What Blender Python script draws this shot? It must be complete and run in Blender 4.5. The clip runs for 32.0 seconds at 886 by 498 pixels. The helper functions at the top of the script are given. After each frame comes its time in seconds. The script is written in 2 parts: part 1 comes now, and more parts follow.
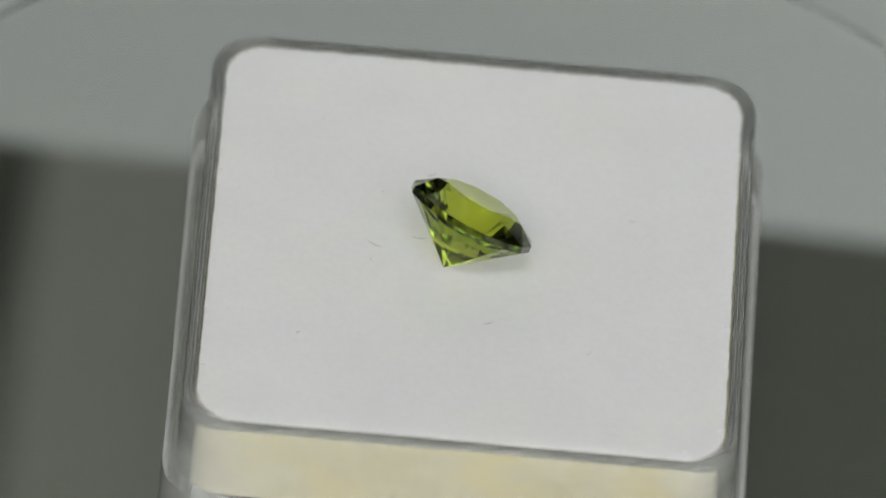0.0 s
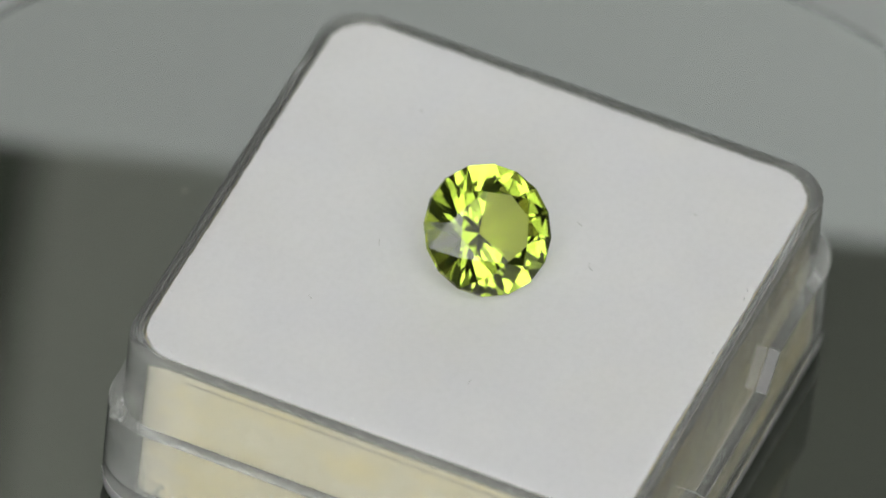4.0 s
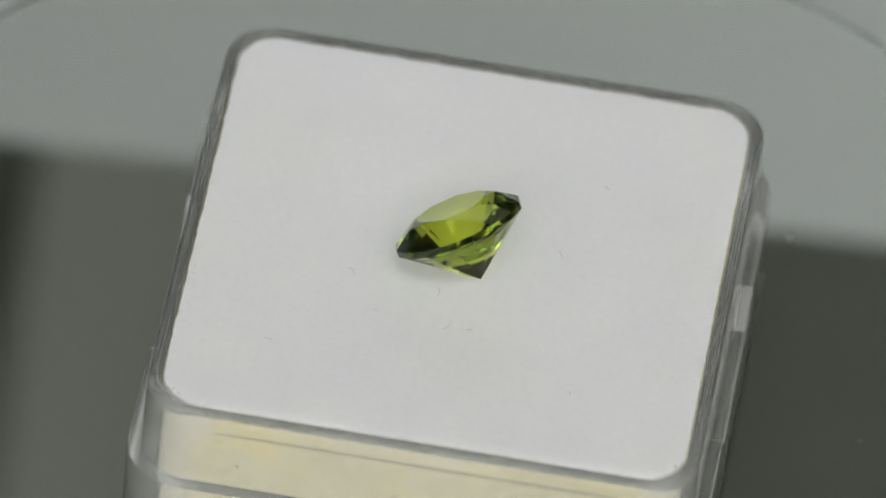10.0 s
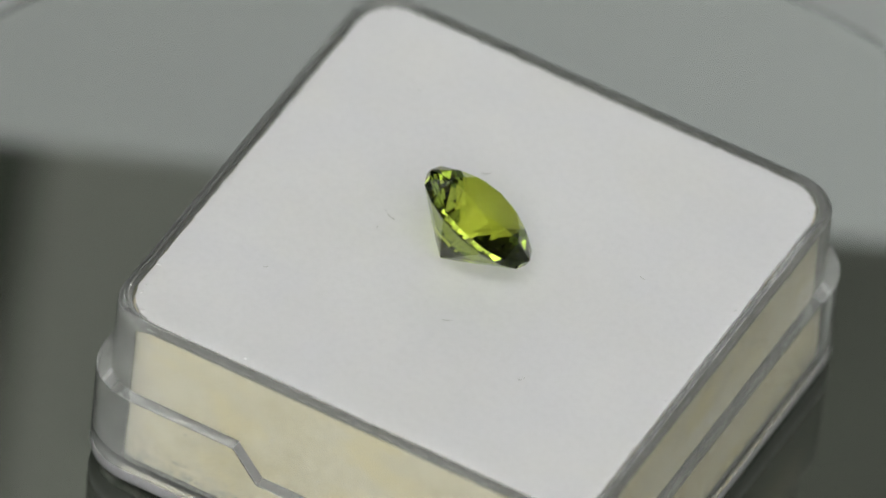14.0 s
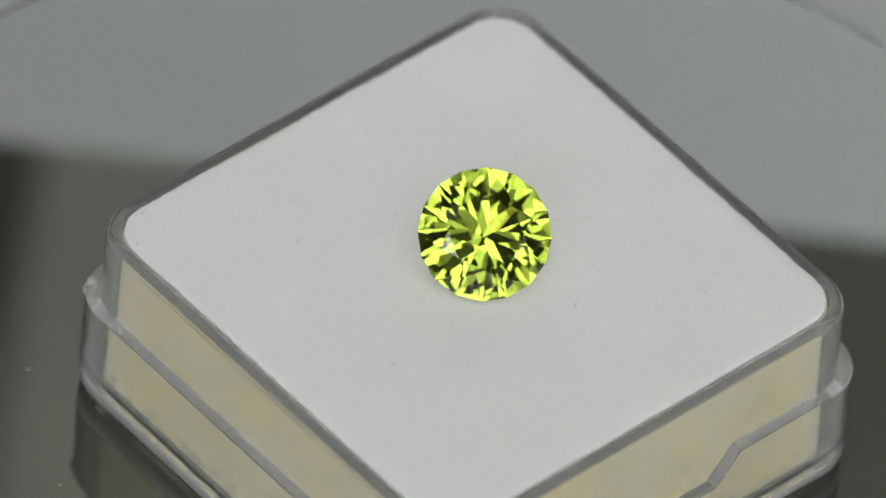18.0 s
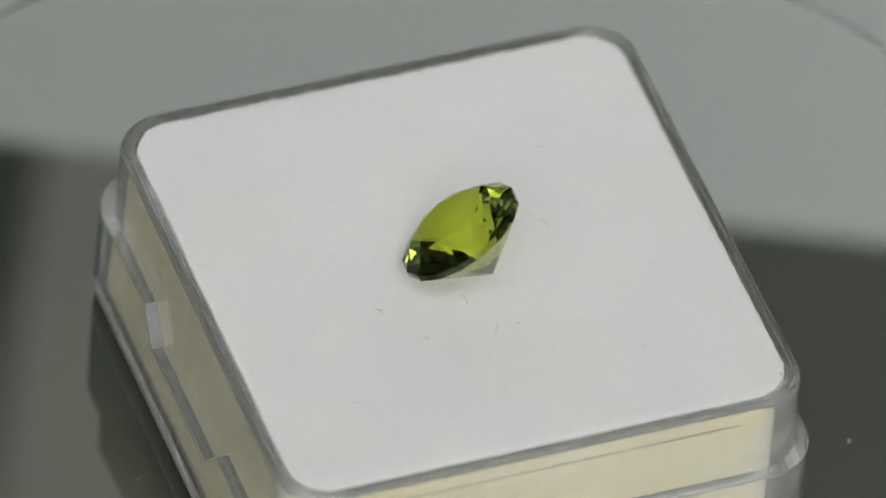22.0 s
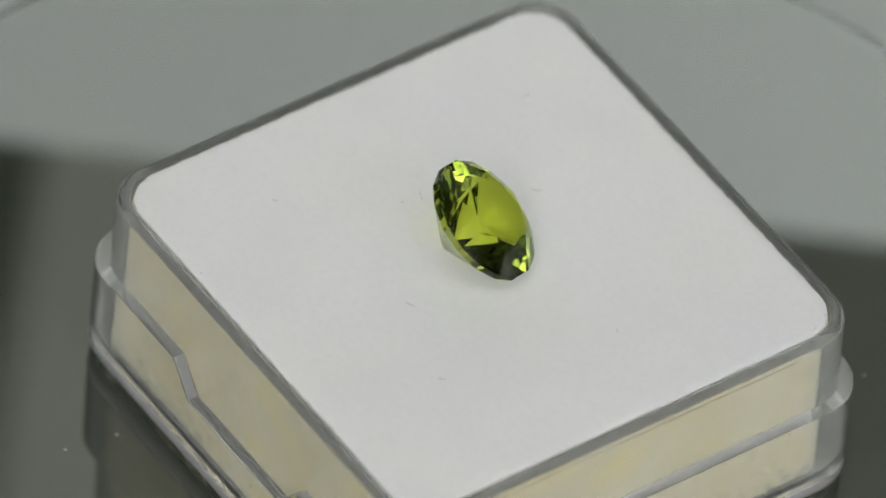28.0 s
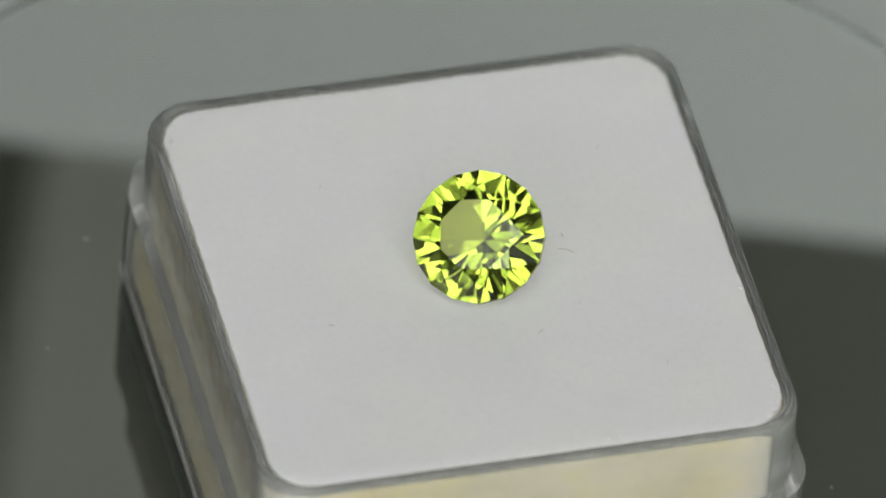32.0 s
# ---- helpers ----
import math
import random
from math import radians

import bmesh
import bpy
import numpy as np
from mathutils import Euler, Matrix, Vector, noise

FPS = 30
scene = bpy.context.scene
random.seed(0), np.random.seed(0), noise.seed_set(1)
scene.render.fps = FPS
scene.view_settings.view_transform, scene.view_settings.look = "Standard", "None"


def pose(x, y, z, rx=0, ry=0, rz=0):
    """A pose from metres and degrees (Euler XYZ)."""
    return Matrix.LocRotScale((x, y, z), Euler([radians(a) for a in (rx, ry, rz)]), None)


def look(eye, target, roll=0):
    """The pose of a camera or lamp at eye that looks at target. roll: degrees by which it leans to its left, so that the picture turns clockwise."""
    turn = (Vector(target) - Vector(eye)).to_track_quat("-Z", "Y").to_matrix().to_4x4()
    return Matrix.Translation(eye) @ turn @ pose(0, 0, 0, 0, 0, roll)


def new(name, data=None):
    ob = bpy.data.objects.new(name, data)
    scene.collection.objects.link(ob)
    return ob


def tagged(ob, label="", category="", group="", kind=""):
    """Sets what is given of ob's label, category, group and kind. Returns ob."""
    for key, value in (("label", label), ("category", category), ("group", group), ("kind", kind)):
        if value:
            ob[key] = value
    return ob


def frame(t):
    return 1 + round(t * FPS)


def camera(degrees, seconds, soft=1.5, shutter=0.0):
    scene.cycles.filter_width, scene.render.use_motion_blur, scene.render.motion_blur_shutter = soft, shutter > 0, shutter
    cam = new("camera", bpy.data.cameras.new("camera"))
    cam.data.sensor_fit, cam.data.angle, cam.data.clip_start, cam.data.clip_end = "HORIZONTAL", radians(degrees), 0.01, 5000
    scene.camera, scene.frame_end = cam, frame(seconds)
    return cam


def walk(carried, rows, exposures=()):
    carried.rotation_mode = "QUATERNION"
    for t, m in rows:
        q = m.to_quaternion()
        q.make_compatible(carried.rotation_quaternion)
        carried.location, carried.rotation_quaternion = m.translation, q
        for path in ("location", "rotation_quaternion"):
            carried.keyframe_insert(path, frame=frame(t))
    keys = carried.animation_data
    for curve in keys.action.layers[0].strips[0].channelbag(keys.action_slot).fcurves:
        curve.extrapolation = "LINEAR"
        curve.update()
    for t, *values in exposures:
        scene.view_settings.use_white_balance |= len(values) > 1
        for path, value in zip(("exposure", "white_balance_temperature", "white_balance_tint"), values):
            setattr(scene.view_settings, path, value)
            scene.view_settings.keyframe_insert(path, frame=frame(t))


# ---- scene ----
# ---- camera ----
EYE, AIM = (0.0, -0.46871, 0.49408), (-0.0015, 0.0006, 0.01175)
cam = camera(4.060, 32.0, 1.6)
# the clip's camera dips a little whenever the stone faces it and flashes
EXPOSURES = [(0, 0.18), (2, 0.2), (3, 0.32), (3.9, 0.2), (5, 0.1), (6, 0.07), (6.5, 0.08), (7, 0.13), (8, 0.2), (13, 0.2), (15, 0.2), (16.05, 0.32),
             (17, 0.2), (18, 0.11), (19, 0.07), (19.6, 0.09), (20, 0.13), (21, 0.2), (28, 0.2), (29, 0.32), (30, 0.2), (31, 0.1), (32, 0.07)]
walk(cam, [(0.0, look(EYE, AIM, 5.796)), (32.0, look(EYE, AIM, 5.796))], EXPOSURES)
cam.data.dof.use_dof = True
cam.data.dof.focus_distance = 0.6708
cam.data.dof.aperture_fstop = 32.0

SPIN = -0.4814      # the turntable's speed, radians a second
FOAM_TOP = 0.01195  # height of the foam's top over the turntable
MM = 0.001

# ---- world and lights ----
world = bpy.data.worlds.new("studio_dark")
world.use_nodes = True
world.node_tree.nodes["Background"].inputs["Color"].default_value = (0.9, 0.95, 1.0, 1)
world.node_tree.nodes["Background"].inputs["Strength"].default_value = 0.03
scene.world = world
scene.view_settings.exposure = 0.0


def toward(azimuth, height, reach):
    """A place by its bearing (0 behind the set, 90 to the right, 180 at the camera), its height angle and its distance."""
    a, h = radians(azimuth), radians(height)
    return (reach * math.cos(h) * math.sin(a), reach * math.cos(h) * math.cos(a), reach * math.sin(h))


# ---- materials ----
def material(name, color=(0.8, 0.8, 0.8), rough=0.5, **sockets):
    m = bpy.data.materials.new(name)
    m.use_nodes = True
    b = m.node_tree.nodes["Principled BSDF"]
    b.inputs["Base Color"].default_value = (*color, 1)
    b.inputs["Roughness"].default_value = rough
    for key, value in sockets.items():
        b.inputs[key.replace("_", " ")].default_value = value
    return m


def node(m, kind, **inputs):
    n = m.node_tree.nodes.new(kind)
    for key, value in inputs.items():
        n.inputs[key.replace("_", " ")].default_value = value
    return n


def link(m, a, b):
    m.node_tree.links.new(a, b)


def noise_of(m, scale, detail=4.0, rough=0.6, stretch=None):
    co = node(m, "ShaderNodeTexCoord")
    n = node(m, "ShaderNodeTexNoise", Scale=scale, Detail=detail, Roughness=rough)
    if stretch:
        mp = node(m, "ShaderNodeMapping", Scale=stretch)
        link(m, co.outputs["Object"], mp.inputs["Vector"])
        link(m, mp.outputs["Vector"], n.inputs["Vector"])
    else:
        link(m, co.outputs["Object"], n.inputs["Vector"])
    return n.outputs["Fac"]


def ramp(m, fac, stops):
    r = node(m, "ShaderNodeValToRGB")
    e = r.color_ramp.elements
    while len(e) < len(stops):
        e.new(0.5)
    for el, (p, c) in zip(e, stops):
        el.position, el.color = p, (*c, 1)
    link(m, fac, r.inputs["Fac"])
    return r.outputs["Color"]


def mix_color(m, fac, a, b, mode="MIX"):
    x = m.node_tree.nodes.new("ShaderNodeMix")
    x.data_type, x.blend_type = "RGBA", mode
    for sock, value in ((x.inputs[0], fac), (x.inputs[6], a), (x.inputs[7], b)):
        if isinstance(value, (int, float)):
            sock.default_value = value
        elif isinstance(value, tuple):
            sock.default_value = (*value, 1)
        else:
            link(m, value, sock)
    return x.outputs[2]


def bump(m, height, strength, distance):
    b = node(m, "ShaderNodeBump", Strength=strength, Distance=distance)
    link(m, height, b.inputs["Height"])
    link(m, b.outputs["Normal"], m.node_tree.nodes["Principled BSDF"].inputs["Normal"])


def base(m):
    return m.node_tree.nodes["Principled BSDF"].inputs["Base Color"]


def white_foam():
    m = material("white_foam", (0.84, 0.84, 0.84), 0.95)
    big = ramp(m, noise_of(m, 160, 3), [(0.3, (0.912, 0.900, 0.940)), (0.7, (0.944, 0.928, 0.950))])
    fine = ramp(m, noise_of(m, 2600, 3), [(0.25, (0.97, 0.97, 0.97)), (0.6, (1, 1, 1))])
    c = mix_color(m, 1.0, big, fine, "MULTIPLY")
    tint = ramp(m, noise_of(m, 110, 3), [(0.42, (1, 1, 1)), (0.68, (1, 0.995, 0.972))])
    link(m, mix_color(m, 1.0, c, tint, "MULTIPLY"), base(m))
    bump(m, noise_of(m, 1500, 5), 0.22, 0.00010)
    return m


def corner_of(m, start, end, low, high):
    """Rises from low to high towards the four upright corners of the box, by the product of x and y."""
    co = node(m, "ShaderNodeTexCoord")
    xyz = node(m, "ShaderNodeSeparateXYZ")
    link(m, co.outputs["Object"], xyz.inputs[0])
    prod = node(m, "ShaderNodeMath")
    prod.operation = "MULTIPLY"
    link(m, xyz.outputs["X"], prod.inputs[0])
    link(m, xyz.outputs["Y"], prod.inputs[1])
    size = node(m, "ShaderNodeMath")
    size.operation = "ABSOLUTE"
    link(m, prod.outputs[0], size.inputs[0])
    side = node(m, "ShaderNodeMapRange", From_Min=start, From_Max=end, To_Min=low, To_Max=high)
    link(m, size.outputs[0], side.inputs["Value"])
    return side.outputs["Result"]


def cream_foam():
    m = material("cream_foam", (0.78, 0.7, 0.5), 0.9)
    big = ramp(m, noise_of(m, 240, 4), [(0.3, (0.79, 0.715, 0.50)), (0.7, (0.88, 0.82, 0.655))])
    fine = ramp(m, noise_of(m, 1800, 5), [(0.3, (0.86, 0.85, 0.81)), (0.62, (1, 1, 1))])
    c = mix_color(m, 1.0, big, fine, "MULTIPLY")
    yellow = ramp(m, noise_of(m, 190, 3, 0.55, (1, 1, 1.6)), [(0.47, (0, 0, 0)), (0.68, (0.75, 0.75, 0.75))])
    c = mix_color(m, yellow, c, (0.88, 0.76, 0.42))
    co = node(m, "ShaderNodeTexCoord")
    xyz = node(m, "ShaderNodeSeparateXYZ")
    link(m, co.outputs["Object"], xyz.inputs[0])
    # the block is greyer towards its upright corners, in uneven patches
    corner_grey = node(m, "ShaderNodeMath")
    link(m, corner_of(m, 0.000125, 0.000185, -0.35, 0.3), corner_grey.inputs[0])
    link(m, noise_of(m, 420, 5, 0.65), corner_grey.inputs[1])
    c = mix_color(m, ramp(m, corner_grey.outputs[0], [(0.42, (0, 0, 0)), (0.66, (0.7, 0.7, 0.7))]), c, (0.78, 0.73, 0.63))
    # grey specks that thicken towards the foot of the block
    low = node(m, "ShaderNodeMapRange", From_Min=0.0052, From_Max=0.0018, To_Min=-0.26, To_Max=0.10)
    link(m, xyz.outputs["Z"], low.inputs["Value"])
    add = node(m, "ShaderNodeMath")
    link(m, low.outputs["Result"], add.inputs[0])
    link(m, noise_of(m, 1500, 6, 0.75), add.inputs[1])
    foot_specks = ramp(m, add.outputs[0], [(0.50, (0, 0, 0)), (0.64, (0.8, 0.8, 0.8))])
    c = mix_color(m, foot_specks, c, (0.42, 0.42, 0.38))
    link(m, c, base(m))
    bump(m, noise_of(m, 1400, 5), 0.3, 0.00012)
    return m


def clear_plastic():
    m = material("clear_plastic", (0.975, 0.985, 0.975), 0.02, IOR=1.49, Transmission_Weight=0.925)
    bump(m, noise_of(m, 420, 3), 0.03, 0.0002)
    r = node(m, "ShaderNodeMapRange", From_Min=0.45, From_Max=0.75, To_Min=0.05, To_Max=0.20)
    link(m, noise_of(m, 900, 5, 0.7), r.inputs["Value"])
    link(m, r.outputs["Result"], m.node_tree.nodes["Principled BSDF"].inputs["Roughness"])
    # scuffed to a pale haze round the corners
    worn = node(m, "ShaderNodeMath")
    link(m, corner_of(m, 0.000155, 0.000200, -0.30, 0.30), worn.inputs[0])
    link(m, noise_of(m, 700, 6, 0.7), worn.inputs[1])
    clear = node(m, "ShaderNodeMapRange", From_Min=0.35, From_Max=0.85, To_Min=0.925, To_Max=0.80)
    link(m, worn.outputs[0], clear.inputs["Value"])
    link(m, clear.outputs["Result"], m.node_tree.nodes["Principled BSDF"].inputs["Transmission Weight"])
    return m


def turntable_gloss():
    m = material("turntable_gloss", (0.05, 0.055, 0.045), 0.06, IOR=2.3)
    c = ramp(m, noise_of(m, 90, 4), [(0.3, (0.048, 0.054, 0.043)), (0.7, (0.056, 0.063, 0.050))])
    link(m, c, base(m))
    r = node(m, "ShaderNodeMapRange", From_Min=0.3, From_Max=0.75, To_Min=0.012, To_Max=0.03)
    link(m, noise_of(m, 300, 5), r.inputs["Value"])
    link(m, r.outputs["Result"], m.node_tree.nodes["Principled BSDF"].inputs["Roughness"])
    return m


def peridot():
    """Tinted refraction, and a darker tint at each turn inside, so that long ways through the stone come out deeper."""
    m = bpy.data.materials.new("peridot")
    m.use_nodes = True
    nodes = m.node_tree.nodes
    nodes.remove(nodes["Principled BSDF"])
    inner = node(m, "ShaderNodeBsdfRefraction", Color=(0.77, 0.815, 0.31, 1), Roughness=0.0, IOR=1.68)
    gloss = node(m, "ShaderNodeBsdfGlossy", Roughness=0.055)
    fres = node(m, "ShaderNodeFresnel", IOR=1.68)
    both = node(m, "ShaderNodeMixShader")
    # a clear white gloss outside, its colour darkened round 60 degrees to take out grey reflections; a green one where
    # light turns fully back inside
    link(m, ramp(m, fres.outputs[0], [(0.078, (0.95, 0.95, 0.95)), (0.11, (0.30, 0.31, 0.29)), (0.18, (0.32, 0.33, 0.31)), (0.27, (0.88, 0.88, 0.88)), (0.45, (0.90, 0.90, 0.90)), (0.95, (0.77, 0.855, 0.74))]), gloss.inputs["Color"])
    link(m, fres.outputs[0], both.inputs[0])
    link(m, inner.outputs[0], both.inputs[1])
    link(m, gloss.outputs[0], both.inputs[2])
    link(m, both.outputs[0], nodes["Material Output"].inputs["Surface"])
    return m


def lit_cloth(name, color, core, edge, wide, high):
    """A softbox's front cloth, brightest over its lamp in the middle and falling off to its edges."""
    m = material(name, (0.8, 0.8, 0.8), 0.8)
    b = m.node_tree.nodes["Principled BSDF"]
    b.inputs["Emission Color"].default_value = (*color, 1)
    co = node(m, "ShaderNodeTexCoord")
    xyz = node(m, "ShaderNodeSeparateXYZ")
    link(m, co.outputs["Object"], xyz.inputs[0])
    both = node(m, "ShaderNodeMath")
    both.operation = "MULTIPLY"
    for k, (axis, half, flat) in enumerate((("X", wide / 2, 0.6), ("Y", high / 2, 0.25))):
        size = node(m, "ShaderNodeMath")
        size.operation = "ABSOLUTE"
        link(m, xyz.outputs[axis], size.inputs[0])
        fall = node(m, "ShaderNodeMapRange", From_Min=half * flat, From_Max=half, To_Min=1.0, To_Max=0.0)
        fall.interpolation_type = "SMOOTHSTEP"
        link(m, size.outputs[0], fall.inputs["Value"])
        link(m, fall.outputs["Result"], both.inputs[k])
    level = node(m, "ShaderNodeMapRange", From_Min=0.0, From_Max=1.0, To_Min=edge, To_Max=core)
    link(m, both.outputs[0], level.inputs["Value"])
    link(m, level.outputs["Result"], b.inputs["Emission Strength"])
    return m


def cloudy(name, color, rough, **sockets):
    """Milky plastic with cloudy patches and fine scuffs."""
    m = material(name, color, rough, **sockets)
    patch = ramp(m, noise_of(m, 380, 4), [(0.3, tuple(c * 0.86 for c in color)), (0.7, color)])
    scuff = ramp(m, noise_of(m, 2600, 4, 0.7), [(0.35, (0.9, 0.9, 0.9)), (0.6, (1, 1, 1))])
    link(m, mix_color(m, 1.0, patch, scuff, "MULTIPLY"), base(m))
    bump(m, noise_of(m, 1800, 4), 0.15, 0.00008)
    return m


def lit_bar(name, color, left, right):
    """A light bar's diffuser, dimmer towards the left to suit its reflection in the plate."""
    m = material(name, (0.8, 0.8, 0.8), 0.6)
    b = m.node_tree.nodes["Principled BSDF"]
    b.inputs["Emission Color"].default_value = (*color, 1)
    co = node(m, "ShaderNodeTexCoord")
    xyz = node(m, "ShaderNodeSeparateXYZ")
    link(m, co.outputs["Object"], xyz.inputs[0])
    along = node(m, "ShaderNodeMapRange", From_Min=-0.032, From_Max=0.028, To_Min=left, To_Max=right)
    link(m, xyz.outputs["X"], along.inputs["Value"])
    link(m, along.outputs["Result"], b.inputs["Emission Strength"])
    return m


def plain(name, color, rough, scale, spread=0.06):
    m = material(name, color, rough)
    lo = tuple(c * (1 - spread) for c in color)
    hi = tuple(min(1, c * (1 + spread)) for c in color)
    link(m, ramp(m, noise_of(m, scale), [(0.3, lo), (0.7, hi)]), base(m))
    return m


WHITE_FOAM, CREAM_FOAM = white_foam(), cream_foam()
PLASTIC, GLOSS = clear_plastic(), turntable_gloss()
PERIDOT = peridot()
FROSTED = cloudy("frosted_plastic", (0.80, 0.785, 0.82), 0.38, IOR=1.49, Transmission_Weight=0.25)
SCUFFED = cloudy("scuffed_plastic", (0.66, 0.65, 0.67), 0.3, IOR=1.49, Transmission_Weight=0.6)
PAPER = plain("white_paper", (0.62, 0.64, 0.64), 0.8, 14)
WALL_GREY = plain("grey_wall", (0.085, 0.089, 0.081), 0.85, 6)
WALL_PALE = plain("pale_wall", (0.19, 0.195, 0.185), 0.85, 6)
WALL_BROWN = plain("brown_wall", (0.24, 0.19, 0.11), 0.8, 6, 0.15)
MID_GREY = plain("grey_card", (0.225, 0.234, 0.203), 0.8, 14)
CARD = plain("white_card", (0.65, 0.67, 0.598), 0.8, 14)
BLACK_CLOTH = plain("black_cloth", (0.02, 0.021, 0.02), 0.95, 60)
PANEL = lit_bar("lit_diffuser", (0.91, 1.0, 0.955), 0.69, 0.96)
DUST = plain("pale_dust", (0.26, 0.25, 0.22), 0.9, 3000)
FIBRE = plain("dark_fibre", (0.50, 0.49, 0.47), 0.9, 3000)
GLINT = material("bright_crumb", (0.93, 0.92, 0.86), 0.15)
GRIT = plain("grey_crumb", (0.26, 0.27, 0.24), 0.8, 3000)
SEAM = plain("seam_shade", (0.40, 0.35, 0.28), 0.7, 900)


# ---- mesh helpers ----
def mesh_of(name, bm, mat, smooth=30.0):
    bmesh.ops.recalc_face_normals(bm, faces=bm.faces)
    for f in bm.faces:
        f.smooth = smooth > 0
    for e in bm.edges:
        e.smooth = len(e.link_faces) == 2 and e.calc_face_angle(0) < radians(smooth)
    me = bpy.data.meshes.new(name)
    bm.to_mesh(me)
    bm.free()
    me.materials.append(mat)
    return me


def part(name, bm, mat, parent=None, label="", smooth=30.0):
    ob = new(name, mesh_of(name, bm, mat, smooth))
    ob.parent = parent
    return tagged(ob, label)


def box(bm, x0, x1, y0, y1, z0, z1):
    r = bmesh.ops.create_cube(bm, size=1.0)
    for v in r["verts"]:
        v.co = Vector(((x0 + x1) / 2 + v.co.x * (x1 - x0), (y0 + y1) / 2 + v.co.y * (y1 - y0), (z0 + z1) / 2 + v.co.z * (z1 - z0)))
    return r["verts"]


SIDE_STOPS = (-5.9, -4.3, -2.1, 0.0, 2.1, 4.3, 5.9)  # mm, the ends of the notches among them


def ring(half, rad, seg=9):
    """A rounded square in mm, counter-clockwise from the front left: (x, y) pairs, equally many for every size."""
    pts = []
    for k in range(4):
        a = k * math.pi / 2
        ca, sa = math.cos(a), math.sin(a)
        row = [(s, -half) for s in (-(half - rad), 0.25 - (half - rad), *SIDE_STOPS, half - rad - 0.25)]
        for i in range(seg + 1):
            b = -math.pi / 2 + i * math.pi / 2 / seg
            row.append((half - rad + rad * math.cos(b), -(half - rad) + rad * math.sin(b)))
        row.pop()
        pts += [(ca * x - sa * y, sa * x + ca * y) for x, y in row]
    return pts


def dense(loop, step):
    """The same outline with extra points, no further apart than the step."""
    out = []
    for (x0, y0), (x1, y1) in zip(loop, loop[1:] + loop[:1]):
        n = max(1, math.ceil(math.hypot(x1 - x0, y1 - y0) / step))
        out += [(x0 + (x1 - x0) * i / n, y0 + (y1 - y0) * i / n) for i in range(n)]
    return out


def rings(bm, levels):
    """A closed skin over rings: levels of (half, radius, height or a function of x and y), all in mm."""
    made = []
    for half, rad, z in levels:
        made.append([bm.verts.new((x * MM, y * MM, (z(x, y) if callable(z) else z) * MM)) for x, y in ring(half, rad)])
    for a, b in zip(made, made[1:]):
        for i in range(len(a)):
            j = (i + 1) % len(a)
            bm.faces.new((a[i], a[j], b[j], b[i]))
    return made


def cap(bm, loop, z):
    c = bm.verts.new((0, 0, z * MM))
    for i in range(len(loop)):
        bm.faces.new((loop[i], loop[(i + 1) % len(loop)], c))


# ---- the studio round the turntable ----
def slab(name, x0, x1, y0, y1, z0, z1, mat, label, category):
    bm = bmesh.new()
    box(bm, x0, x1, y0, y1, z0, z1)
    bmesh.ops.bevel(bm, geom=bm.edges[:], offset=0.002, segments=1, affect="EDGES")
    return tagged(part(name, bm, mat), label, category, kind="structure")


slab("floor", -1.3, 1.3, -1.2, 1.2, -0.06, -0.012, PAPER, "white paper covered table top under the turntable", "table top")
# the walls and ceiling are unseen, their tones set by what gem and plate reflect
slab("wall_back", -1.3, 1.3, 1.2, 1.25, -0.06, 1.8, WALL_GREY, "plain grey painted wall behind the set", "wall")
slab("wall_front", -1.3, 1.3, -1.25, -1.2, -0.06, 1.8, WALL_PALE, "plain grey painted wall facing the set", "wall")
slab("wall_left", -1.35, -1.3, -1.25, 1.25, -0.06, 1.8, WALL_PALE, "plain grey painted side wall", "wall")
# unseen; its brown stands in for the brownish reflection at the box's right corners
slab("wall_right", 1.3, 1.35, -1.25, 1.25, -0.06, 1.8, WALL_BROWN, "unseen side wall, tinted brown for the box's corner reflections", "wall")
slab("ceiling", -1.35, 1.35, -1.25, 1.25, 1.8, 1.85, WALL_PALE, "plain grey ceiling over the set", "ceiling")

# out of view, placed for the bright reflection on the upper part of the plate
panel = tagged(new("light_panel"), "narrow white light bar standing close behind the turntable", "light panel")
panel.location = (0, 0.07, 0)
bm = bmesh.new()
for v in box(bm, -0.0365, 0.0345, -0.001, 0.0015, 0.0324, 0.0536):
    v.co.z += 0.018 * v.co.x
part("diffuser", bm, PANEL, panel, "glowing white diffuser sheet")
bm = bmesh.new()
box(bm, -0.038, 0.036, 0.002, 0.007, 0.0310, 0.0512)
box(bm, -0.034, -0.030, 0.002, 0.006, -0.0119, 0.0310)
box(bm, 0.028, 0.032, 0.002, 0.006, -0.0119, 0.0310)
bmesh.ops.bevel(bm, geom=bm.edges[:], offset=0.0005, segments=2, affect="EDGES")
part("housing", bm, WALL_GREY, panel, "grey housing on two thin legs")

# added out of view; its two halves tone the reflection low on the plate
card = tagged(new("grey_card"), "unseen white and grey card on a black stand, reflected in the plate", "card")
card.location = (0.0, 0.089, 0)


def leaning(bm, x_left, x_right, thick, lean):
    """A sheet that leans back from its lower edge, its left edge cut a little askew."""
    for v in box(bm, x_left, x_right, 0, thick, 0.0640, 0.2084):
        if lean and v.co.x < 0:
            v.co.x -= 0.054 * (v.co.z - 0.0987)
        v.co.y += 0.466 * (v.co.z - 0.045)


bm = bmesh.new()
leaning(bm, -0.0290, 0.0068, 0.0015, True)
part("sheet", bm, CARD, card, "white half of the card")
bm = bmesh.new()
leaning(bm, 0.0070, 0.0608, 0.0013, False)
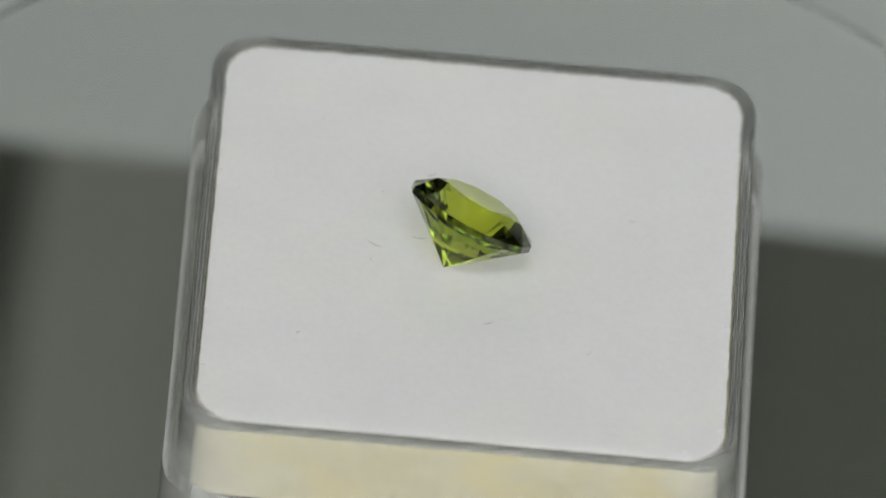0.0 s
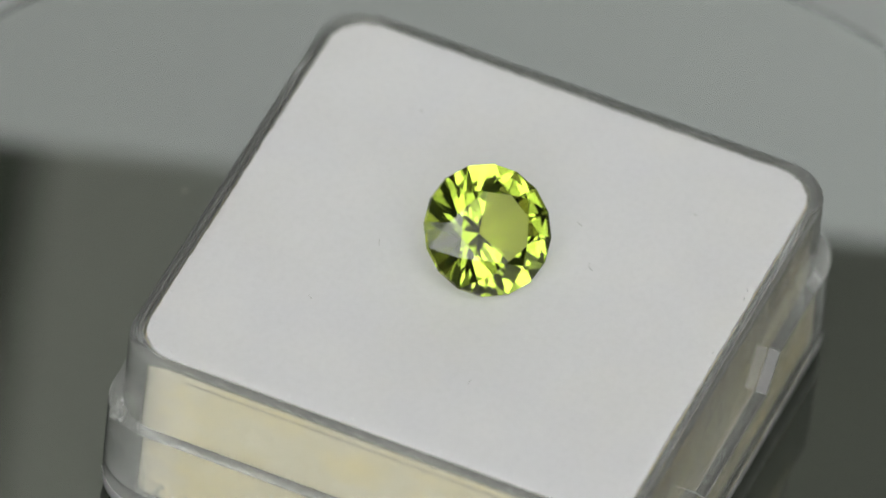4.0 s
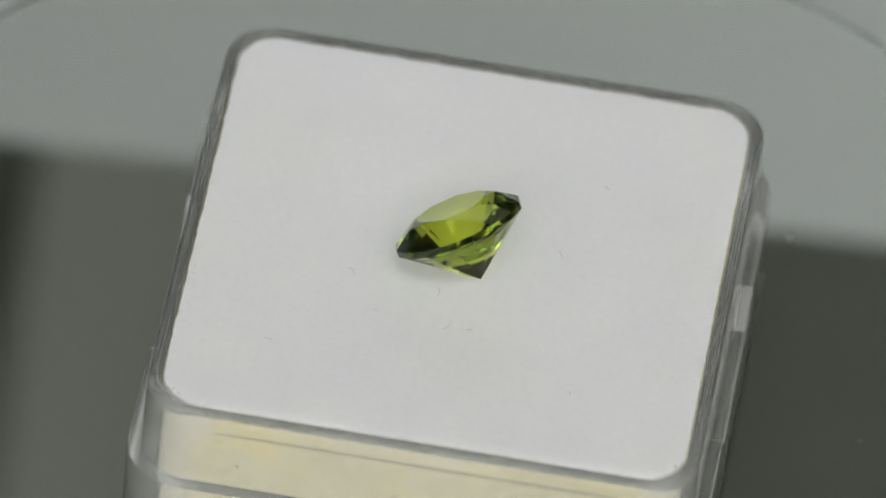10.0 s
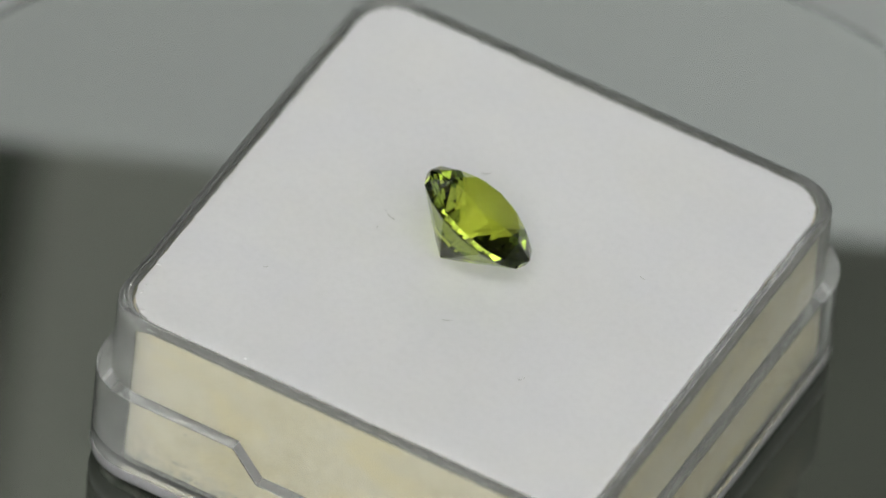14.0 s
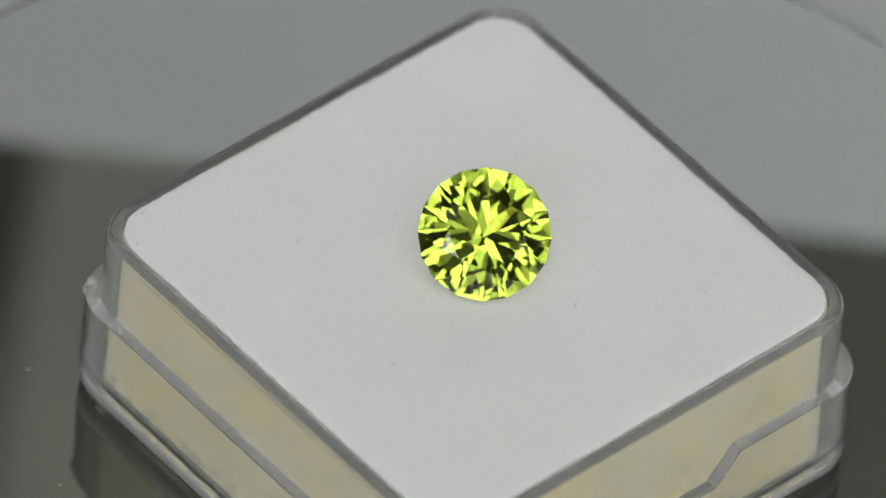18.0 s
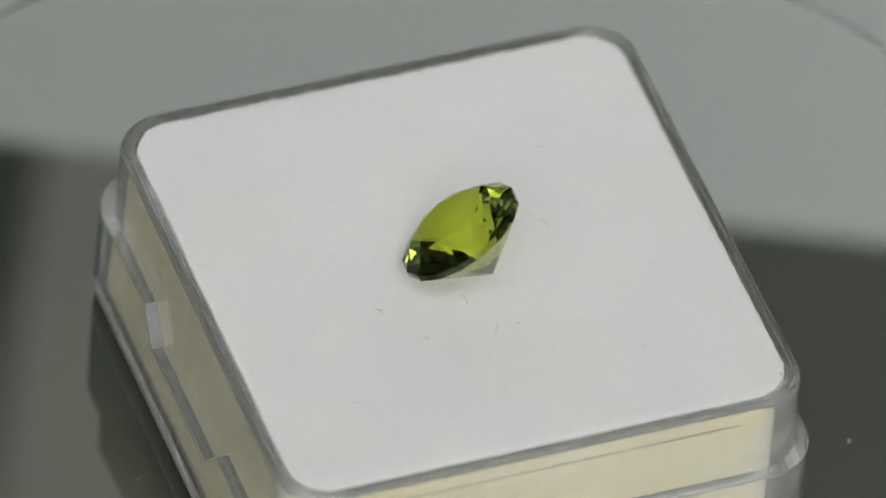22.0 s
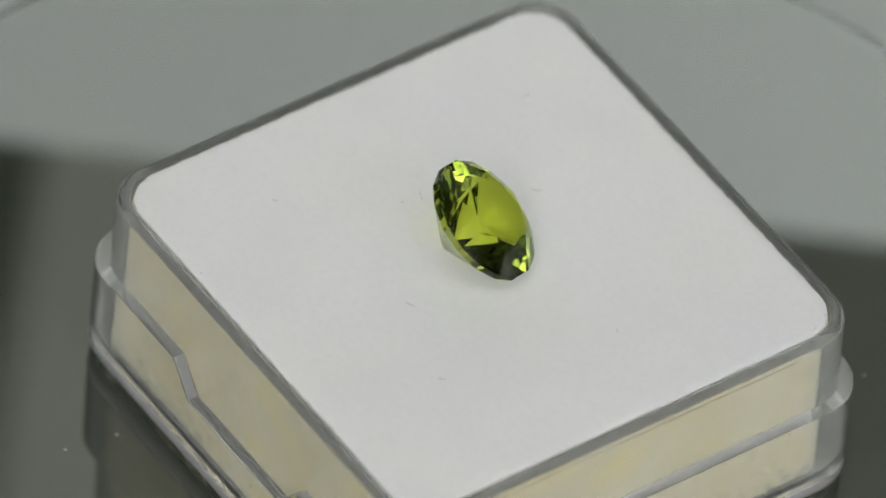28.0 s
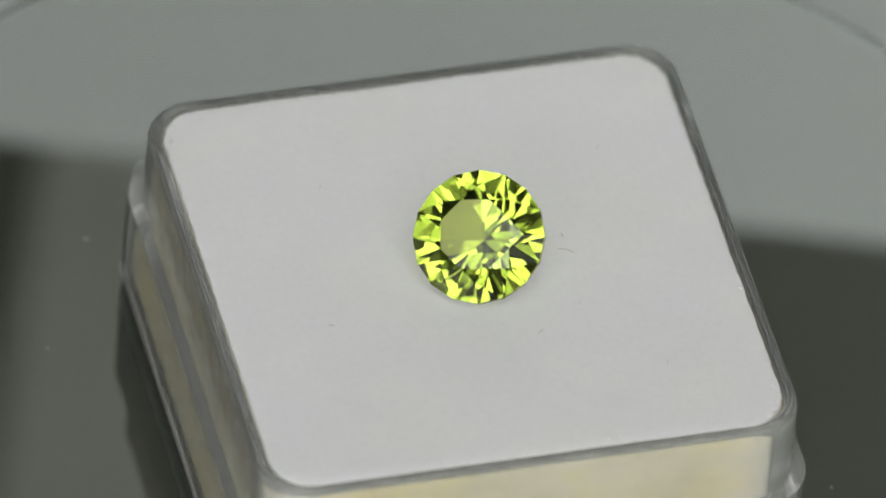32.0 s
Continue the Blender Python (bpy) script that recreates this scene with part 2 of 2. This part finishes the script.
part("sheet", bm, MID_GREY, card, "grey half of the card")
bm = bmesh.new()
box(bm, -0.016, -0.012, 0.032, 0.036, -0.0119, 0.105)
box(bm, 0.025, 0.029, 0.032, 0.036, -0.0119, 0.105)
part("stand", bm, BLACK_CLOTH, card, "two black posts behind the card")


def softbox(azimuth, height, wide, high, core, edge, label, hung=False):
    """A flat softbox aimed at the turntable: lit cloth, black shell and a pole to the floor or the ceiling."""
    cloth = lit_cloth("lit_softbox_cloth", (0.985, 1.0, 0.955), core, edge, wide, high)
    thing = tagged(new("softbox"), label, "softbox", group="softboxes round the camera")
    eye = Vector(toward(azimuth, height, 0.95))
    aim = look(eye, (0, 0, 0.01))
    thing.location = eye
    turn = aim.to_3x3().to_4x4()
    bm = bmesh.new()
    box(bm, -wide / 2, wide / 2, -high / 2, high / 2, -0.001, 0.003)
    part("cloth", bm, cloth, thing, "glowing white front cloth").matrix_basis = turn
    bm = bmesh.new()
    box(bm, -wide / 2 - 0.012, wide / 2 + 0.012, -high / 2 - 0.012, high / 2 + 0.012, 0.004, 0.09)
    for v in bm.verts:
        if v.co.z > 0.05:
            v.co.x *= 0.55
            v.co.y *= 0.55
    bm.transform(turn)
    part("shell", bm, BLACK_CLOTH, thing, "black tapered fabric shell")
    bm = bmesh.new()
    foot = aim.to_3x3() @ Vector((0, 0, 0.075))
    z0, z1 = (foot.z, 1.8 - eye.z) if hung else (-0.012 - eye.z, foot.z)
    bmesh.ops.create_cone(bm, segments=16, radius1=0.01, radius2=0.01, depth=z1 - z0, cap_ends=True)
    bm.transform(Matrix.Translation((foot.x, foot.y, (z0 + z1) / 2)))
    part("pole", bm, BLACK_CLOTH, thing)
    return thing


softbox(128, 45, 0.36, 0.50, 1.85, 0.42, "upright glowing white softbox on a black pole")
softbox(-136, 46, 0.26, 0.42, 1.8, 0.42, "narrow glowing white softbox on a black pole")
softbox(178, 67.5, 1.0, 0.33, 4.35, 0.05, "glowing white softbox hung from the ceiling", True)
softbox(152.5, 34, 0.44, 0.33, 4.4, 0.05, "low glowing white softbox on a pole")
softbox(-166, 34, 0.84, 0.33, 4.25, 0.05, "wide low glowing white softbox on a pole")


# ---- the turntable ----
def disc_skin(bm, profile, seg=160):
    """A turned body from (radius, height) pairs in mm."""
    made = []
    for r, z in profile:
        made.append([bm.verts.new((r * MM * math.cos(i * math.tau / seg), r * MM * math.sin(i * math.tau / seg), z * MM)) for i in range(seg)])
    for a, b in zip(made, made[1:]):
        for i in range(seg):
            j = (i + 1) % seg
            bm.faces.new((a[i], a[j], b[j], b[i]))
    bm.faces.new(made[0])
    bm.faces.new(made[-1])


def turntable():
    top = tagged(new("turntable"), "round glossy dark grey turntable plate, a little dusty", "turntable")
    bm = bmesh.new()
    disc_skin(bm, [(36.5, -5.0), (38.6, -4.6), (38.9, -4.0), (38.9, -1.1), (38.75, -0.4), (38.2, 0.0), (37.6, 0.0)])
    part("plate", bm, GLOSS, top)
    bm = bmesh.new()
    disc_skin(bm, [(30, -12), (30.5, -11.6), (30.5, -5.4), (30, -5.0)])
    part("base", bm, GLOSS, top)
    rng = random.Random(4)
    specks = [(-7.46, -17.05, 0.13), (-7.9, -20.1, 0.12), (17.2, -15.8, 0.15), (21, -8, 0.09), (-19, 9, 0.07), (3, -22, 0.06), (-23, -9, 0.06), (9, 21, 0.07), (-15, -19, 0.06), (22, 11, 0.06)]
    for x, y, r in specks:
        bm = bmesh.new()
        bmesh.ops.create_icosphere(bm, subdivisions=1, radius=r * MM)
        for v in bm.verts:
            v.co = v.co * (0.75 + 0.5 * rng.random())
            v.co.z = max(v.co.z * 0.6, -0.02 * MM)
            v.co += Vector((x, y, 0.03)) * MM
        part("dust_speck", bm, DUST, top, "pale speck of dust")
    return top


# ---- the gem box ----
def ledge(x, y):
    """Height of the flange's ledge: a notch with slanted ends in the front and back sides."""
    high, low = 7.0, 5.05
    if abs(y) > 14.0 and abs(x) < 5.85:
        return low if abs(x) < 4.4 else high + (low - high) * (5.9 - abs(x)) / 1.6
    return high


def fibre(x, y, z, angle, length, curl, w, rise=0.0):
    """A thin curved hair with a three-sided section, in mm and degrees."""
    bm = bmesh.new()
    steps, prev = 7, None
    p, a = Vector((x, y, z)), radians(angle)
    for i in range(steps):
        side = Vector((-math.sin(a), math.cos(a), 0)) * w * (1 - abs(i / (steps - 1) - 0.5))
        tri = [bm.verts.new((p + side) * MM), bm.verts.new((p - side) * MM), bm.verts.new((p + Vector((0, 0, 2.3 * w))) * MM)]
        if prev:
            for k in range(3):
                bm.faces.new((prev[k], prev[(k + 1) % 3], tri[(k + 1) % 3], tri[k]))
        prev = tri
        p = p + Vector((math.cos(a), math.sin(a), 0)) * length / (steps - 1) + Vector((0, 0, rise / (steps - 1)))
        a += curl / (steps - 1)
    return bm


def gem_box():
    top = FOAM_TOP / MM
    rim = top + 0.10
    case = tagged(new("gem_box"), "clear plastic gem box with white-topped foam, lid off", "gem box")
    bm = bmesh.new()
    turns = [radians(15 * k) for k in range(7)]
    rounded = [(14.872, 2.6, rim - 0.47)] + [(14.45 + 0.42 * math.cos(a), 2.43 + 0.17 * math.cos(a), rim - 0.42 + 0.42 * math.sin(a)) for a in turns]
    loops = rings(bm, [
        (15.3, 3.0, 1.52), (15.66, 3.1, 1.54), (15.69, 3.1, 1.7),
        (15.65, 3.1, lambda x, y: ledge(x, y) - 0.04), (15.61, 3.05, ledge), (14.96, 2.7, ledge),
        *rounded, (14.31, 2.34, rim - 0.03), (14.22, 2.28, rim - 0.10), (14.19, 2.25, rim - 0.22), (14.19, 2.25, rim - 0.27), (14.24, 2.2, 1.7)])
    cap(bm, loops[0], 1.52)
    cap(bm, loops[-1], 1.65)
    tray = part("tray", bm, PLASTIC, case, "clear moulded plastic tray with a stepped flange", 40)
    tray.visible_shadow = False  # clear panes let the light in to the foam

    bm = bmesh.new()
    loops = rings(bm, [(15.42, 2.85, 1.44), (15.28, 2.8, 0.60), (15.32, 2.85, 0.48), (15.46, 2.95, 0.54), (15.64, 3.05, 0.80), (15.69, 3.1, 1.2), (15.66, 3.1, 1.50), (15.46, 2.9, 1.50)])
    a, b = loops[-1], loops[0]
    for i in range(len(a)):
        j = (i + 1) % len(a)
        bm.faces.new((a[i], a[j], b[j], b[i]))
    part("lower_rim", bm, FROSTED, case, "milky lilac-white rounded lower rim of the tray", 60)

    bm = bmesh.new()
    loops = rings(bm, [(14.5, 2.3, 0.02), (14.6, 2.4, 0.1), (14.6, 2.4, 0.9), (14.4, 2.3, 1.0)])
    cap(bm, loops[0], 0.02)
    cap(bm, loops[-1], 1.0)
    part("base_plate", bm, PLASTIC, case, "clear plastic base plate under the tray")

    bm = bmesh.new()
    loops = rings(bm, [(13.9, 1.9, 1.72), (14.07, 2.0, 1.9), (14.07, 2.0, top - 0.55), (13.93, 1.9, top - 0.47)])
    cap(bm, loops[0], 1.72)
    cap(bm, loops[-1], top - 0.46)
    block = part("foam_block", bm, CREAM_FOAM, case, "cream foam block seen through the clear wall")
    rng = random.Random(12)
    for k in range(64):
        along, up, r = rng.uniform(-11.5, 11.5), 1.9 + 6.5 * rng.random() ** 2, rng.uniform(0.03, 0.10)
        p = Vector((along, -14.09, up))
        p.rotate(Matrix.Rotation(k % 4 * math.pi / 2, 3, "Z"))
        bm = bmesh.new()
        bmesh.ops.create_icosphere(bm, subdivisions=1, radius=r * MM)
        for v in bm.verts:
            v.co = v.co * (0.6 + 0.8 * rng.random()) + p * MM
        part("crumb", bm, GLINT if k % 5 < 2 else GRIT, block, "tiny bright crumb" if k % 5 < 2 else "tiny grey crumb", 0)

    bm = bmesh.new()
    levels = [(13.98, 1.6, top - 0.46), (14.06, 1.7, top - 0.40), (14.06, 1.7, top - 0.11), (14.09, 1.7, top - 0.07), (13.99, 1.62, top - 0.02)]
    levels += [(13.9 * k / 48, 1.6 * k / 48, top) for k in range(47, 0, -1)]
    loops = []
    outline = dense(ring(13.9, 2.25), 0.22)
    for half, rad, z in levels:
        pts = [(x * half / 13.9, y * half / 13.9) for x, y in outline]
        row = []
        for x, y in pts:
            n = noise.noise(Vector((x * 0.9, y * 0.9, 3.1))) * 0.022 + noise.noise(Vector((x * 0.22, y * 0.22, 8.0))) * 0.07
            e = 1 + (noise.noise(Vector((x * 1.6, y * 1.6, 1.0))) * 0.003 + noise.noise(Vector((x * 7, y * 7, z * 9))) * 0.0035 if half > 13.8 else 0)
            near = min(1, max(0, (8.5 - math.hypot(x - 0.1, y - 0.8)) / 6.0))
            dent = near * near * (3 - 2 * near)  # the soft foam gives way under the stone
            row.append(bm.verts.new((x * e * MM, y * e * MM, (z + n * (1 - dent) - 0.27 * dent) * MM)))
        loops.append(row)
    for a, b in zip(loops, loops[1:]):
        for i in range(len(a)):
            j = (i + 1) % len(a)
            bm.faces.new((a[i], a[j], b[j], b[i]))
    cap(bm, loops[0], top - 0.46)
    cap(bm, loops[-1], top - 0.27)
    pad = part("foam_top", bm, WHITE_FOAM, case, "soft white top face of the foam", 60)

    for x, y, ang, ln, curl in ((0.9, -5.5, 20, 0.55, 0.3), (-5.2, 3.55, 60, 0.35, 0.5), (-5.4, -1.5, 100, 0.25, 0.2), (-3.3, 0.74, -30, 0.8, 1.2), (-5.7, 0.05, -50, 0.9, 0.9),
                                (-2.7, 5.3, 10, 0.6, 1.4), (-8.6, 8.8, 80, 0.4, 0.2), (6.5, -7.2, 40, 0.4, 0.6), (8.3, 3.1, -20, 0.35, 0.5), (-9.1, -7.4, 15, 0.3, 0.8)):
        sunk = min(1, max(0, (8.5 - math.hypot(x - 0.1, y - 0.8)) / 6.0))
        lift = top + 0.09 - 0.27 * sunk * sunk * (3 - 2 * sunk)
        part("fibre", fibre(x, y, lift, ang, ln, curl, 0.011), FIBRE, pad, "short dark fibre")

    # frayed threads of foam along the cut edge, thickest at the corners
    rng = random.Random(31)
    for k in range(48):
        corner = k < 28
        along = rng.uniform(11.6, 13.3) * rng.choice((-1, 1)) if corner else rng.uniform(-11.0, 11.0)
        p = Vector((along, -13.78 + (0.35 * max(0, abs(along) - 12.2) ** 1.5 if corner else 0), 0))
        p.rotate(Matrix.Rotation(k % 4 * math.pi / 2, 3, "Z"))
        bm = fibre(p.x, p.y, top - rng.uniform(0.0, 0.05), rng.uniform(0, 360), rng.uniform(0.10, 0.30), rng.uniform(-2.5, 2.5), rng.uniform(0.02, 0.045), rng.uniform(-0.04, 0.08))
        part("loose_thread", bm, WHITE_FOAM, pad, "frayed white foam thread")

    for x0, x1, below, thick in ((-14.13, -14.10, 1.62, 0.08), (14.10, 14.13, 1.12, 0.05)):
        bm = bmesh.new()
        box(bm, x0 * MM, x1 * MM, -10.9 * MM, 10.9 * MM, (top - below - thick / 2) * MM, (top - below + thick / 2) * MM)
        part("seam", bm, SEAM, case, "thin brown seam below the rim")

    for sx in (-1, 1):
        for sy in (-1, 1):
            bm = bmesh.new()
            corners = []
            for lift in (0.012, 0.05):
                for x, z, y in ((4.32, 5.08, 15.02), (4.32, 5.08, 15.59), (5.88, 6.98, 15.59), (5.88, 6.98, 15.02)):
                    corners.append(bm.verts.new(Vector((sx * (x - lift * 0.77), sy * y, z + lift * 0.63)) * MM))
            for quad in ((0, 1, 2, 3), (4, 5, 6, 7), (0, 1, 5, 4), (1, 2, 6, 5), (2, 3, 7, 6), (3, 0, 4, 7)):
                bm.faces.new([corners[k] for k in quad])
            part("notch_face", bm, SCUFFED, case, "pale frosted slant at the end of the notch", 0)

    bm = bmesh.new()
    bmesh.ops.create_icosphere(bm, subdivisions=2, radius=0.55 * MM)
    for v in bm.verts:
        k = 0.75 + 0.5 * noise.noise(v.co * 2200)
        v.co = Vector((v.co.x * k, v.co.y * k, v.co.z * 1.6 * k)) + Vector((14.65, -14.50, top - 4.75)) * MM
    part("broken_nub", bm, PLASTIC, case, "chipped plastic nub on the corner", 0)
    return case


# ---- the gem ----
PAVILION = 39.73  # slope of the main pavilion facets, degrees


def gem():
    """A round brilliant cut: a slab trimmed facet by facet."""
    R, table_r, star_r, girdle, crown_h = 3.616, 2.03, 2.60, 0.36, 0.96
    eighth, half = math.cos(radians(22.5)), math.cos(radians(11.25))
    star_h = (R - star_r * eighth) * crown_h / (R - table_r)  # height of the corner where star, kites and upper girdle facets meet
    kite = math.degrees(math.atan2(crown_h, R - table_r))
    star = math.degrees(math.atan2(crown_h - star_h, star_r - table_r * eighth))
    upper = math.degrees(math.atan2(star_h, (R - star_r) * half))
    main, lower = PAVILION, PAVILION + 1.25
    bm = bmesh.new()
    box(bm, -5, 5, -5, 5, -5, 5)

    def cut(azimuth, slope, through_r, through_z):
        """Keep what lies under a facet that leans by slope degrees and passes the radius and height given."""
        a, s = radians(azimuth), radians(slope)
        n = Vector((math.sin(s) * math.cos(a), math.sin(s) * math.sin(a), math.cos(s)))
        p = Vector((through_r * math.cos(a), through_r * math.sin(a), through_z))
        r = bmesh.ops.bisect_plane(bm, geom=bm.verts[:] + bm.edges[:] + bm.faces[:], dist=1e-5, plane_co=p, plane_no=n, clear_outer=True)
        edges = [e for e in r["geom_cut"] if isinstance(e, bmesh.types.BMEdge)]
        if len(edges) > 2:
            bmesh.ops.edgeloop_fill(bm, edges=edges)

    flat = R * half
    for k in range(16):
        cut(11.25 + 22.5 * k, 90, flat, 0)
    cut(0, 0, 0, crown_h + girdle)
    for k in range(8):
        cut(45 * k, kite, R, girdle)
    for k in range(16):
        cut(11.25 + 22.5 * k, upper, flat, girdle)
    for k in range(8):
        cut(22.5 + 45 * k, star, table_r * eighth, crown_h + girdle)
    for k in range(8):
        cut(45 * k, 180 - main, R, 0)
    for k in range(16):
        cut(11.25 + 22.5 * k, 180 - lower, flat, 0)
    bmesh.ops.scale(bm, vec=(MM, MM, MM), verts=bm.verts)
    bmesh.ops.recalc_face_normals(bm, faces=bm.faces)
    stone = tagged(new("peridot_gem"), "round brilliant-cut yellow-green peridot lying tilted on white foam", "gemstone")
    groups = {"table_facet": [], "crown": [], "girdle": [], "pavilion": []}
    for f in bm.faces:
        up = f.normal.z
        groups["table_facet" if up > 0.99 else "crown" if up > 0.2 else "pavilion" if up < -0.2 else "girdle"].append([v.co.copy() for v in f.verts])
    bm.free()
    for name, faces in groups.items():
        corners = {}
        for loop in faces:
            for co in loop:
                corners.setdefault(tuple(round(c, 8) for c in co), len(corners))
        me = bpy.data.meshes.new(name)
        me.from_pydata(list(corners), [], [[corners[tuple(round(c, 8) for c in co)] for co in loop] for loop in faces])
        me.materials.append(PERIDOT)
        ob = new(name, me)
        ob.parent = stone
        if name != "girdle":
            ob.visible_shadow = False  # the clear stone lets most of the light through to the foam
    return stone


PLATE, CASE, GEM = turntable(), gem_box(), gem()

# the gem lies on its pavilion, its culet a little sunk into the foam
LEAN, AZIMUTH, TURN = 39.35, 52.9, -1.8
SEAT = Vector((-0.213, 0.688, 14.147)) * MM  # middle of the girdle's lower edge
GEM_REST = Matrix.Translation(SEAT) @ pose(0, 0, 0, 0, 0, AZIMUTH) @ pose(0, 0, 0, 0, LEAN, 0) @ pose(0, 0, 0, 0, 0, TURN)
CASE_REST = pose(0.10 * MM, 0.60 * MM, 0, 0, 0, 1.2)


def motions():
    """All that stands on the turntable goes round with it at an even speed."""
    for thing, rest in ((PLATE, Matrix()), (CASE, CASE_REST), (GEM, GEM_REST)):
        walk(thing, [(0.5 * i, Matrix.Rotation(SPIN * 0.5 * i, 4, "Z") @ rest) for i in range(65)])


motions()
